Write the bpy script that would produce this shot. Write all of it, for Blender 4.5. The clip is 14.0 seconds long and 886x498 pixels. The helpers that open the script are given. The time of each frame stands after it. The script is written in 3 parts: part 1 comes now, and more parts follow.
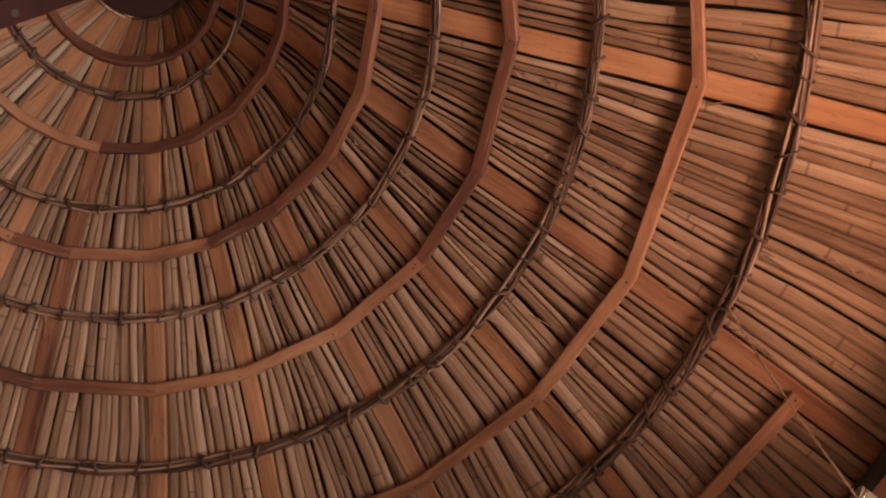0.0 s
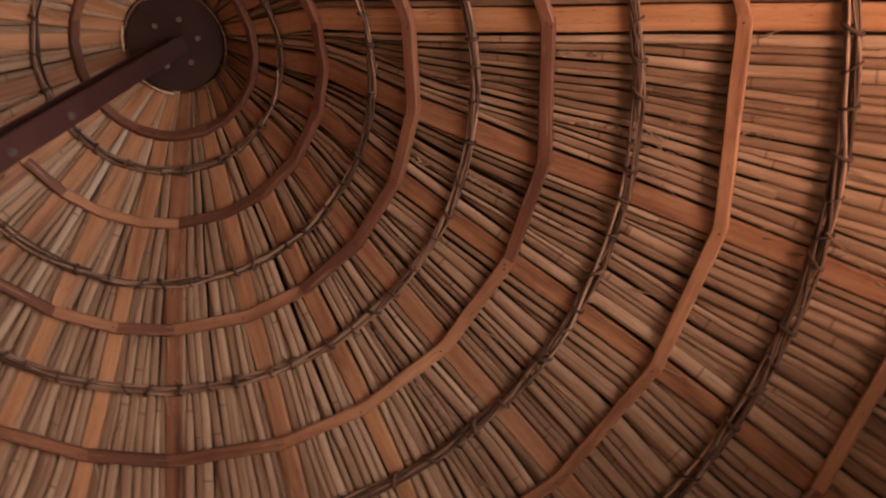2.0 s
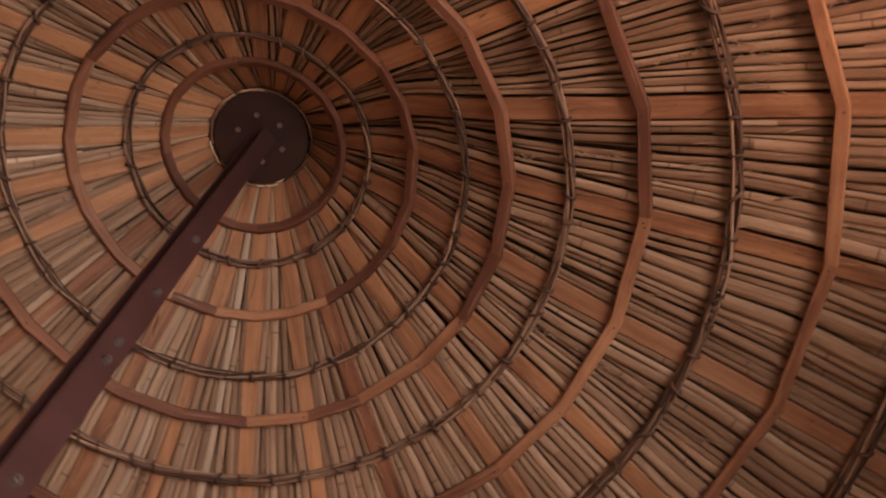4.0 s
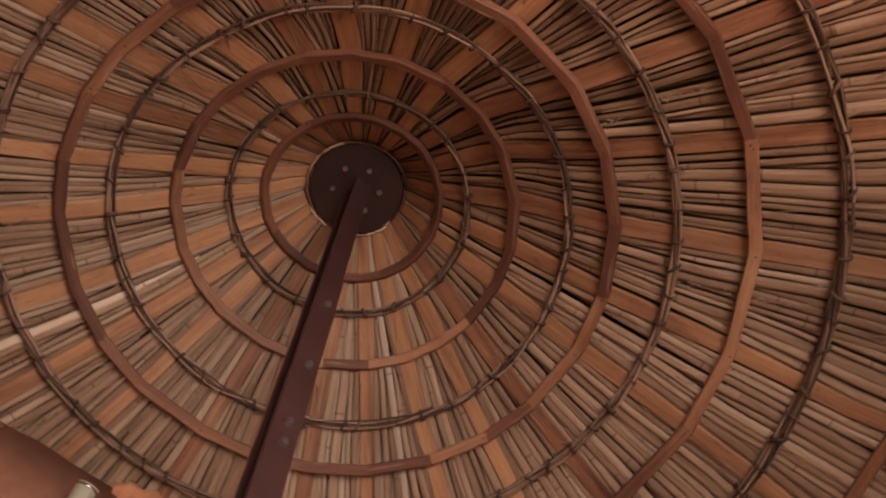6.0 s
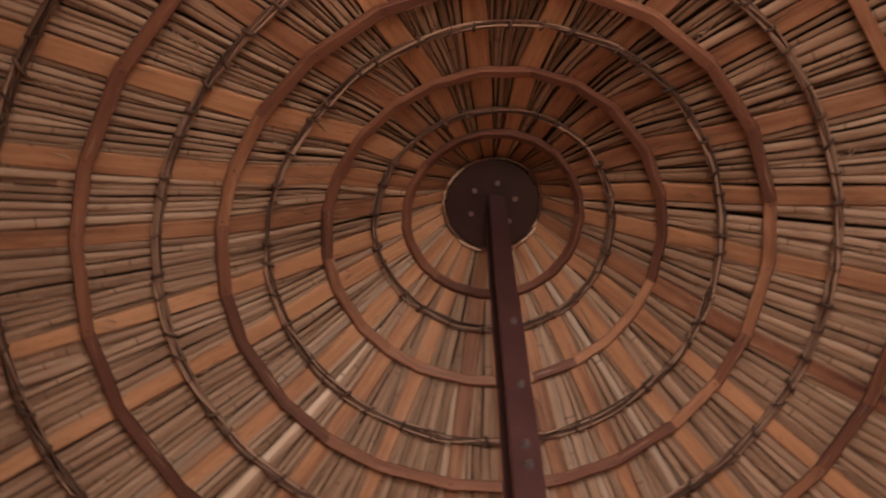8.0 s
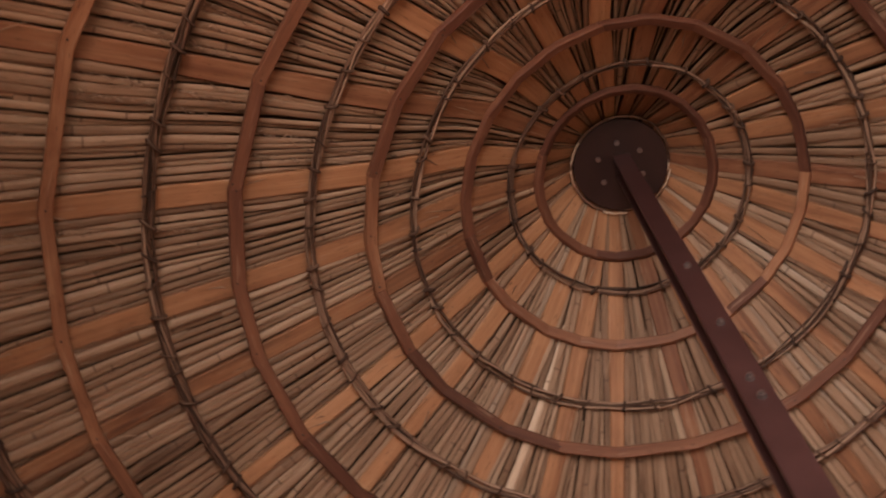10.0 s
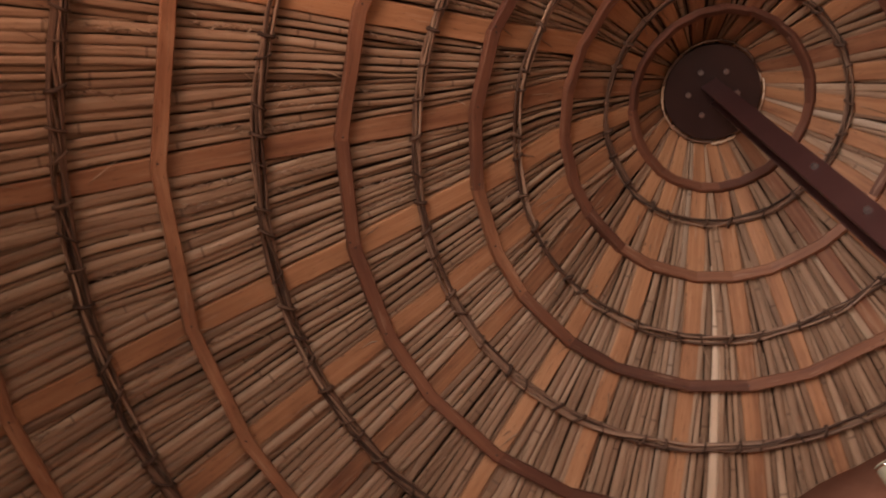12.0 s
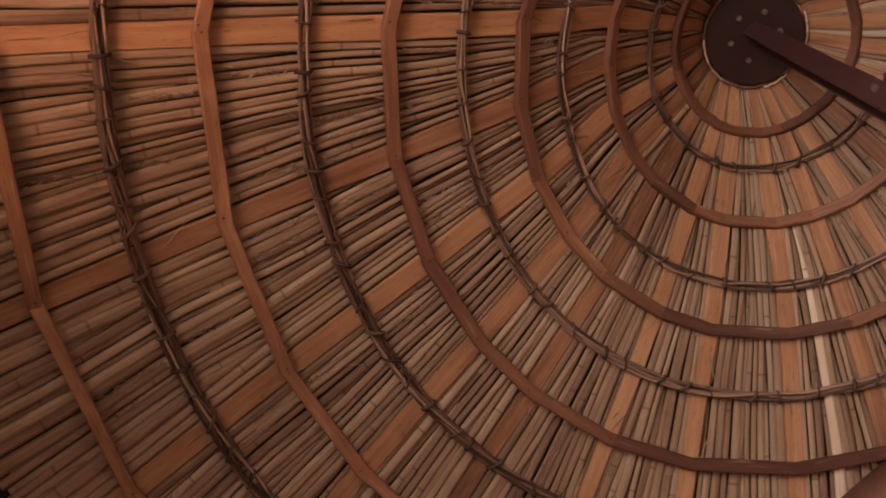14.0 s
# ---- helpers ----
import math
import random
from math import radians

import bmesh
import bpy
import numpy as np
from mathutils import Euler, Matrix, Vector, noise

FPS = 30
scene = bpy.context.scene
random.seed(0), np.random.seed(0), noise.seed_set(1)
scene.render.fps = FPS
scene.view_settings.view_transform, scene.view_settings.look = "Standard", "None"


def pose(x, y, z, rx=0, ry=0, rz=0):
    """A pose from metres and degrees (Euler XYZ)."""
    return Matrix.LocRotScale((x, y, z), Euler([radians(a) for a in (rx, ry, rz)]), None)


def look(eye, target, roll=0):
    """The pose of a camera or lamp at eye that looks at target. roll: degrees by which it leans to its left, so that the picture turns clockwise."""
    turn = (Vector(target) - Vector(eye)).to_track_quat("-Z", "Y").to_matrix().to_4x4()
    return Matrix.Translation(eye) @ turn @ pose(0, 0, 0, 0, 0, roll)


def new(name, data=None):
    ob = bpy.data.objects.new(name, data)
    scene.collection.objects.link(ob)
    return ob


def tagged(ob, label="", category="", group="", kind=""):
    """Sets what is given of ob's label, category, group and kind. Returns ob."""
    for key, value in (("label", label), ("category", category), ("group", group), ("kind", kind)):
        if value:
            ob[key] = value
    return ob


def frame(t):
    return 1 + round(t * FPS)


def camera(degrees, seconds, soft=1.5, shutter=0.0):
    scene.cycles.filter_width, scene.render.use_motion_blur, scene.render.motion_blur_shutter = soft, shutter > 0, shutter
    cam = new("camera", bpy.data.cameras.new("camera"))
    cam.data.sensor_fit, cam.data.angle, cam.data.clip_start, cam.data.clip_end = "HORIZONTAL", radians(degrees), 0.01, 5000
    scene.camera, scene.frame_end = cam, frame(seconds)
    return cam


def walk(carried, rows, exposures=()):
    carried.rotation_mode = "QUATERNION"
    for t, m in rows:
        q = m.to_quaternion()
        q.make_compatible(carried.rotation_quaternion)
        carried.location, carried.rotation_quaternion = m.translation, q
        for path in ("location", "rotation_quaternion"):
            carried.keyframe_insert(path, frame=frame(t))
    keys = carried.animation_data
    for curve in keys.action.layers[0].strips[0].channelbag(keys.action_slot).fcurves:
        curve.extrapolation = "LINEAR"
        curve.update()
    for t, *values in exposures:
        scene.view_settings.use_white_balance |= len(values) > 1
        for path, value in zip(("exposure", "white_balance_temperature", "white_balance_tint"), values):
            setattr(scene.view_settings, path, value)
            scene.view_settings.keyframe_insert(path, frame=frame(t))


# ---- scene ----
# The roof's axis is the world's z axis. theta is 0 on the far side of the post, seen from the camera, and grows anticlockwise.
FOV, PITCH, ROLL, EYE = 45.83, 70.39, 2.86, (0.0, -1.0, 1.30)
PANS = [(0, -72.46), (0.5, -70.21), (1, -67.19), (1.5, -63.64), (2, -58.49), (2.5, -52.96), (3, -47.39), (3.2, -45.12), (5.3, -22.81), (5.5, -20.94), (6, -16.68), (6.5, -11.41), (7, -4.94), (7.5, 1.85), (8, 8.76), (8.5, 15.59), (9, 21.92), (9.2, 24.24), (11.3, 47.06), (11.5, 49.08), (12, 53.7), (12.5, 57.78), (13, 61.37), (13.5, 64.07), (14, 65.61)]
cam = camera(FOV, 14.0, soft=2.0, shutter=0.7)
walk(cam, [(t, pose(*EYE, 90 + PITCH, 0, a) @ pose(0, 0, 0, 0, 0, ROLL)) for t, a in PANS])

# ---------------------------------------------------------------- light
world = bpy.data.worlds.new("sky")
scene.world = world
world.use_nodes = True
wn = world.node_tree
sky = wn.nodes.new("ShaderNodeTexSky")
sky.sky_type, sky.sun_disc = "NISHITA", False
sky.sun_elevation, sky.sun_rotation = radians(42), radians(95)
wn.links.new(sky.outputs[0], wn.nodes["Background"].inputs[0])
wn.nodes["Background"].inputs[1].default_value = 0.10
sun = new("sun", bpy.data.lights.new("sun", "SUN"))
sun.data.energy, sun.data.angle, sun.data.color = 4.5, radians(0.5), (1.0, 0.93, 0.82)
SUN_FROM = Vector((math.sin(radians(95)) * math.cos(radians(42)), math.cos(radians(95)) * math.cos(radians(42)), math.sin(radians(42))))
sun.matrix_world = look(SUN_FROM * 30, (0, 0, 0))
EXPOSURE = 0.62
scene.view_settings.exposure = EXPOSURE

# ---------------------------------------------------------------- the roof's form
HARM = (-0.0098, 0.0071, -0.0157, 0.0118, -0.0007, -0.0074)
PROFILE_R = (0.0, 0.149, 0.257, 0.353, 0.479, 0.630, 0.741, 0.900, 1.082, 1.285, 1.495, 1.713, 1.885, 3.10)
PROFILE_Z = (3.40, 3.229, 3.085, 3.005, 2.900, 2.780, 2.710, 2.637, 2.563, 2.490, 2.405, 2.305, 2.220, 1.61)
EAVE = 2.16


def warp(th):
    """The hand-built roof is a little out of round."""
    a = radians(th)
    return 1 + sum(c * f(k * a) for c, (f, k) in zip(HARM, ((math.cos, 1), (math.sin, 1), (math.cos, 2), (math.sin, 2), (math.cos, 3), (math.sin, 3))))


def roof_z(r):
    return EYE[2] + float(np.interp(r, PROFILE_R, PROFILE_Z))


def on_roof(th, r, up=0.0):
    """The place on the underside of the roof at the angle th and the radius r, raised by up."""
    w = warp(th) if r > 0.16 else 1 + (warp(th) - 1) * r / 0.16
    a = radians(th)
    return Vector((-math.sin(a) * r * w, math.cos(a) * r * w, roof_z(r) + up))


def lean(th, r, swing=0.0):
    """The angle at the radius r of a plank that lies at th where r is about 1; on the near side they fan out a little."""
    a = radians(th)
    return th + swing * (min(1.4, max(0.4, r)) - 0.9) + math.degrees(0.25 * max(0.0, -math.cos(a)) * math.sin(a) * (1 / max(r, 0.5) - 1 / 1.2))


def polar(th, r, z):
    a = radians(th)
    return Vector((-math.sin(a) * r, math.cos(a) * r, z))


# ---------------------------------------------------------------- helpers
def link(nt, a, b):
    nt.links.new(a, b)


def material(name, ramp, rough=0.7, scale=(3.0, 60.0, 1.0), spread=0.35, bump=0.3, metal=0.0, blotch=1.6, use_uv=True, detail=5.0, spec=0.3, node=0.0, stains=0.5, flecks=0.0):
    """A procedural surface: grain along u, blotches, and a tone of its own for each piece."""
    m = bpy.data.materials.new(name)
    m.use_nodes = True
    nt = m.node_tree
    b = nt.nodes["Principled BSDF"]
    b.inputs["Roughness"].default_value, b.inputs["Metallic"].default_value = rough, metal
    b.inputs["Specular IOR Level"].default_value = spec
    tc = nt.nodes.new("ShaderNodeTexCoord")
    mp = nt.nodes.new("ShaderNodeMapping")
    mp.inputs["Scale"].default_value = scale
    link(nt, tc.outputs["UV" if use_uv else "Object"], mp.inputs[0])
    grain = nt.nodes.new("ShaderNodeTexNoise")
    grain.inputs["Scale"].default_value, grain.inputs["Detail"].default_value, grain.inputs["Roughness"].default_value = 1.0, detail, 0.65
    link(nt, mp.outputs[0], grain.inputs["Vector"])
    blot = nt.nodes.new("ShaderNodeTexNoise")
    blot.inputs["Scale"].default_value, blot.inputs["Detail"].default_value = blotch, 3.0
    link(nt, tc.outputs["Object"], blot.inputs["Vector"])
    oi = nt.nodes.new("ShaderNodeObjectInfo")
    ge = nt.nodes.new("ShaderNodeNewGeometry")
    add = nt.nodes.new("ShaderNodeMath"); add.operation = "ADD"
    link(nt, oi.outputs["Random"], add.inputs[0]); link(nt, ge.outputs["Random Per Island"], add.inputs[1])
    fr = nt.nodes.new("ShaderNodeMath"); fr.operation = "FRACT"
    link(nt, add.outputs[0], fr.inputs[0])
    mix1 = nt.nodes.new("ShaderNodeMath"); mix1.operation = "MULTIPLY_ADD"
    link(nt, fr.outputs[0], mix1.inputs[0]); mix1.inputs[1].default_value = spread; mix1.inputs[2].default_value = 0.5 - spread / 2 - 0.5
    s1 = nt.nodes.new("ShaderNodeMath"); s1.operation = "MULTIPLY_ADD"
    link(nt, grain.outputs["Fac"], s1.inputs[0]); s1.inputs[1].default_value = 0.75; link(nt, mix1.outputs[0], s1.inputs[2])
    s2 = nt.nodes.new("ShaderNodeMath"); s2.operation = "MULTIPLY_ADD"
    link(nt, blot.outputs["Fac"], s2.inputs[0]); s2.inputs[1].default_value = 0.5; link(nt, s1.outputs[0], s2.inputs[2])
    mp2 = nt.nodes.new("ShaderNodeMapping")
    mp2.inputs["Scale"].default_value = (scale[0] * 1.7, scale[1] * 0.22, scale[2])
    mp2.inputs["Location"].default_value = (3.1, 7.7, 1.3)
    link(nt, tc.outputs["UV" if use_uv else "Object"], mp2.inputs[0])
    streak = nt.nodes.new("ShaderNodeTexNoise")
    streak.inputs["Scale"].default_value, streak.inputs["Detail"].default_value = 1.0, 4.0
    streak.inputs["Distortion"].default_value = 0.6
    link(nt, mp2.outputs[0], streak.inputs["Vector"])
    s4 = nt.nodes.new("ShaderNodeMath"); s4.operation = "MULTIPLY_ADD"
    link(nt, streak.outputs["Fac"], s4.inputs[0]); s4.inputs[1].default_value = stains; link(nt, s2.outputs[0], s4.inputs[2])
    s3 = nt.nodes.new("ShaderNodeMath"); s3.operation = "ADD"
    link(nt, s4.outputs[0], s3.inputs[0]); s3.inputs[1].default_value = -0.125 - stains / 2
    cr = nt.nodes.new("ShaderNodeValToRGB")
    els = cr.color_ramp.elements
    while len(els) < len(ramp):
        els.new(0.5)
    for e, (p, c) in zip(els, ramp):
        e.position, e.color = p, (*c, 1)
    link(nt, s3.outputs[0], cr.inputs[0])
    colour = cr.outputs[0]
    for fleck, size, lo, hi, tint in ((flecks, (26.0, 210.0, 1.0), 0.60, 0.72, (0.045, 0.024, 0.016, 1)), (flecks * 0.6, (7.0, 90.0, 1.0), 0.60, 0.74, (0.50, 0.36, 0.25, 1))):
        # dark specks along the grain, then paler scuffs
        if not fleck:
            continue
        mp3 = nt.nodes.new("ShaderNodeMapping")
        mp3.inputs["Scale"].default_value = size
        link(nt, tc.outputs["UV"], mp3.inputs[0])
        speck = nt.nodes.new("ShaderNodeTexNoise")
        speck.inputs["Scale"].default_value, speck.inputs["Detail"].default_value, speck.inputs["Roughness"].default_value = 1.0, 3.0, 0.6
        link(nt, mp3.outputs[0], speck.inputs["Vector"])
        cut = nt.nodes.new("ShaderNodeMapRange")
        link(nt, speck.outputs["Fac"], cut.inputs[0])
        cut.inputs[1].default_value, cut.inputs[2].default_value, cut.inputs[3].default_value, cut.inputs[4].default_value = lo, hi, 0.0, fleck
        mx = nt.nodes.new("ShaderNodeMix"); mx.data_type = "RGBA"
        link(nt, cut.outputs[0], mx.inputs[0]); link(nt, colour, mx.inputs[6]); mx.inputs[7].default_value = tint
        colour = mx.outputs[2]
    if node:
        # the joints of a cane: a narrow ring at every length of "node"
        sx = nt.nodes.new("ShaderNodeSeparateXYZ")
        link(nt, tc.outputs["UV"], sx.inputs[0])
        wave = nt.nodes.new("ShaderNodeMath"); wave.operation = "PINGPONG"
        jit = nt.nodes.new("ShaderNodeMath"); jit.operation = "MULTIPLY_ADD"
        link(nt, fr.outputs[0], jit.inputs[0]); jit.inputs[1].default_value = 7.3; link(nt, sx.outputs[0], jit.inputs[2])
        link(nt, jit.outputs[0], wave.inputs[0]); wave.inputs[1].default_value = node
        ring = nt.nodes.new("ShaderNodeMapRange")
        link(nt, wave.outputs[0], ring.inputs[0])
        ring.inputs[1].default_value, ring.inputs[2].default_value, ring.inputs[3].default_value, ring.inputs[4].default_value = 0.002, 0.0045, 0.5, 0.0
        mx = nt.nodes.new("ShaderNodeMix"); mx.data_type = "RGBA"
        link(nt, ring.outputs[0], mx.inputs[0]); link(nt, colour, mx.inputs[6]); mx.inputs[7].default_value = (0.06, 0.032, 0.02, 1)
        colour = mx.outputs[2]
    link(nt, colour, b.inputs["Base Color"])
    bp = nt.nodes.new("ShaderNodeBump")
    bp.inputs["Strength"].default_value, bp.inputs["Distance"].default_value = bump, 0.004
    link(nt, grain.outputs["Fac"], bp.inputs["Height"])
    link(nt, bp.outputs[0], b.inputs["Normal"])
    return m


M_PLANK = material("plank_wood", ((0.08, (0.09, 0.036, 0.020)), (0.35, (0.25, 0.120, 0.060)), (0.6, (0.37, 0.190, 0.095)), (0.9, (0.49, 0.28, 0.152))), 0.62, (1.6, 60.0, 1.0), 0.38, 0.45, stains=0.9, flecks=0.7)
M_PLANK_RED = material("red_plank_wood", ((0.08, (0.07, 0.024, 0.015)), (0.35, (0.175, 0.074, 0.039)), (0.6, (0.26, 0.127, 0.067)), (0.9, (0.37, 0.21, 0.12))), 0.62, (1.6, 60.0, 1.0), 0.35, 0.45, stains=0.9, flecks=0.7)
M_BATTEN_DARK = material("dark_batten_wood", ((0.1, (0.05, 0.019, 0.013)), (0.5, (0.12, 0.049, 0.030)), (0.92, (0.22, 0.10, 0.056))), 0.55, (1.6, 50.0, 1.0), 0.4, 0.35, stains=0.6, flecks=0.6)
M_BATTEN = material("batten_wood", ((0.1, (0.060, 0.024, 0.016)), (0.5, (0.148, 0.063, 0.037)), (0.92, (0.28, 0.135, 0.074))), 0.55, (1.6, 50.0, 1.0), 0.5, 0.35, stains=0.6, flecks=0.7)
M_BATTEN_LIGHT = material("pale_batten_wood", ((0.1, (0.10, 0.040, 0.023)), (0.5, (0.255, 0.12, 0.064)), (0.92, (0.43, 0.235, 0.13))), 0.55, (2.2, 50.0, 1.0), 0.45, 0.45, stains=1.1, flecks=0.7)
M_REED = material("dry_reed", ((0.02, (0.07, 0.039, 0.023)), (0.35, (0.21, 0.129, 0.079)), (0.62, (0.305, 0.200, 0.128)), (0.98, (0.48, 0.36, 0.25))), 0.6, (3.0, 150.0, 1.0), 0.46, 0.7, node=0.31, stains=0.6, flecks=0.45)
M_SHEATH = material("ragged_sheath", ((0.1, (0.10, 0.065, 0.043)), (0.5, (0.26, 0.175, 0.12)), (0.95, (0.46, 0.34, 0.245))), 0.8, (20.0, 90.0, 1.0), 0.9, 0.5)
M_PALE = material("pale_reed", ((0.1, (0.42, 0.31, 0.21)), (0.5, (0.56, 0.44, 0.32)), (0.95, (0.70, 0.58, 0.45))), 0.5, (2.5, 130.0, 1.0), 0.3, 0.4, node=0.27)
M_BLEACHED = material("bleached_reed", ((0.1, (0.24, 0.17, 0.115)), (0.5, (0.36, 0.275, 0.20)), (0.95, (0.50, 0.405, 0.31))), 0.5, (2.5, 130.0, 1.0), 0.5, 0.5, node=0.27, stains=0.7)
M_TWIG = material("twig_bark", ((0.1, (0.06, 0.034, 0.023)), (0.5, (0.19, 0.115, 0.077)), (0.92, (0.38, 0.26, 0.18))), 0.55, (9.0, 130.0, 1.0), 0.75, 0.7, stains=0.6)
M_BIND = material("dark_bark_and_shade", ((0.1, (0.025, 0.014, 0.010)), (0.5, (0.07, 0.040, 0.026)), (0.92, (0.16, 0.095, 0.06))), 0.7, (9.0, 130.0, 1.0), 0.4, 0.7, stains=0.6)
# straw darkened to put the shade between the reeds into its colour
M_THATCH = material("shaded_thatch", ((0.2, (0.030, 0.018, 0.011)), (0.8, (0.09, 0.055, 0.033))), 0.9, (4.0, 120.0, 1.0), 0.0, 1.0)
M_HUB = material("dull_dark_steel", ((0.2, (0.012, 0.0046, 0.0042)), (0.8, (0.030, 0.0116, 0.0102))), 0.5, (9.0, 9.0, 9.0), 0.1, 0.12, use_uv=False, spec=0.4)
M_STEEL = material("painted_steel", ((0.2, (0.028, 0.011, 0.0105)), (0.8, (0.058, 0.024, 0.022))), 0.42, (9.0, 9.0, 9.0), 0.1, 0.12, use_uv=False, spec=0.5)
M_BOLT = material("worn_steel", ((0.2, (0.13, 0.10, 0.095)), (0.8, (0.33, 0.28, 0.265))), 0.35, (30.0, 30.0, 30.0), 0.2, 0.1, 0.8, use_uv=False, spec=0.5)
M_PLASTER = material("mud_plaster", ((0.2, (0.34, 0.21, 0.145)), (0.5, (0.47, 0.305, 0.22)), (0.85, (0.58, 0.40, 0.30))), 0.85, (7.0, 7.0, 7.0), 0.0, 0.6, use_uv=False)
M_RED_PLASTER = material("red_mud_plaster", ((0.2, (0.24, 0.105, 0.064)), (0.5, (0.36, 0.172, 0.108)), (0.85, (0.46, 0.25, 0.165))), 0.85, (7.0, 7.0, 7.0), 0.0, 0.6, use_uv=False)
M_SMEAR = material("orange_plaster", ((0.2, (0.29, 0.115, 0.062)), (0.5, (0.43, 0.18, 0.095)), (0.85, (0.56, 0.29, 0.17))), 0.8, (14.0, 14.0, 14.0), 0.0, 0.6, use_uv=False)
M_GLASS = material("frosted_glass", ((0.2, (0.24, 0.23, 0.16)), (0.8, (0.38, 0.37, 0.27))), 0.55, (20.0, 20.0, 20.0), 0.0, 0.05, use_uv=False, spec=0.6)
M_CHROME = material("polished_steel", ((0.2, (0.6, 0.58, 0.55)), (0.8, (0.75, 0.73, 0.7))), 0.15, (20.0, 20.0, 20.0), 0.0, 0.02, 1.0, use_uv=False, spec=0.5)
# unseen floor, its pale reddish tone picked to warm the bounce on the roof
M_FLOOR = material("earth_floor", ((0.2, (0.40, 0.29, 0.21)), (0.8, (0.60, 0.45, 0.34))), 0.7, (5.0, 5.0, 5.0), 0.15, 0.4, use_uv=False)
M_GROUND = material("dry_ground", ((0.2, (0.26, 0.19, 0.12)), (0.8, (0.42, 0.32, 0.22))), 0.95, (2.0, 2.0, 2.0), 0.0, 0.6, use_uv=False)
M_ROPE = material("jute_rope", ((0.2, (0.16, 0.09, 0.05)), (0.8, (0.58, 0.40, 0.25))), 0.8, (130.0, 60.0, 1.0), 0.1, 0.5)
M_DARK = material("dark_pipe", ((0.2, (0.015, 0.013, 0.012)), (0.8, (0.04, 0.035, 0.03))), 0.4, (9.0, 9.0, 9.0), 0.0, 0.1, use_uv=False)


def mesh_object(name, verts, faces, mat, parent=None, uvs=None, smooth=True, label=""):
    me = bpy.data.meshes.new(name)
    me.from_pydata([tuple(v) for v in verts], [], faces)
    if uvs is not None:
        layer = me.uv_layers.new(name="UVMap")
        idx = np.empty(len(me.loops), dtype=np.int32)
        me.loops.foreach_get("vertex_index", idx)
        layer.data.foreach_set("uv", np.asarray(uvs, dtype=np.float32)[idx].ravel())
    me.materials.append(mat)
    if smooth:
        me.polygons.foreach_set("use_smooth", [True] * len(me.polygons))
    ob = new(name, me)
    if parent:
        ob.parent = parent
    if label:
        ob["label"] = label
    return ob


def part(name, bm, mat, parent, label=""):
    me = bpy.data.meshes.new(name)
    bmesh.ops.recalc_face_normals(bm, faces=bm.faces)
    bm.to_mesh(me)
    bm.free()
    me.materials.append(mat)
    ob = new(name, me)
    ob.parent = parent
    if label:
        ob["label"] = label
    return ob


def tube(path, normals, radii, sides=6, squash=1.0, off=0.0):
    """Vertices, faces and uvs of a tube along path; normals: its flat direction at each point; radii: half widths."""
    n = len(path)
    verts, uvs, faces = [], [], []
    s = 0.0
    for i in range(n):
        t = (path[min(i + 1, n - 1)] - path[max(i - 1, 0)]).normalized()
        nn = normals[i]
        side = t.cross(nn).normalized()
        nn = side.cross(t).normalized()
        if i:
            s += (path[i] - path[i - 1]).length
        for k in range(sides):
            a = 2 * math.pi * k / sides
            verts.append(path[i] + side * (math.cos(a) * radii[i]) + nn * (math.sin(a) * radii[i] * squash))
            uvs.append((s + off, off * 3 + radii[i] * a))
    for i in range(n - 1):
        for k in range(sides):
            a, b = i * sides + k, i * sides + (k + 1) % sides
            faces.append((a, b, b + sides, a + sides))
    faces.append(tuple(range(sides))[::-1])
    faces.append(tuple((n - 1) * sides + k for k in range(sides)))
    return verts, faces, uvs


def cane(path, normals, halves, thick, off=0.0):
    """A split cane along path: a flat face below with worn shoulders, thick times as deep as it is wide."""
    form = ((-1.0, 0.3), (-0.84, -0.5), (-0.42, -1.0), (0.42, -1.0), (0.84, -0.5), (1.0, 0.3), (0.6, 1.0), (-0.6, 1.0))
    n = len(path)
    verts, uvs, faces = [], [], []
    s = 0.0
    for i in range(n):
        t = (path[min(i + 1, n - 1)] - path[max(i - 1, 0)]).normalized()
        side = t.cross(normals[i]).normalized()
        nn = side.cross(t).normalized()
        if i:
            s += (path[i] - path[i - 1]).length
        h = halves[i]
        for k, (x, y) in enumerate(form):
            verts.append(path[i] + side * (x * h) + nn * (y * h * thick))
            uvs.append((s + off, off * 3 + h * (x + 0.4 * y)))
    for i in range(n - 1):
        for k in range(8):
            a, b = i * 8 + k, i * 8 + (k + 1) % 8
            faces.append((a, b, b + 8, a + 8))
    faces.append(tuple(range(8))[::-1])
    faces.append(tuple((n - 1) * 8 + k for k in range(8)))
    return verts, faces, uvs


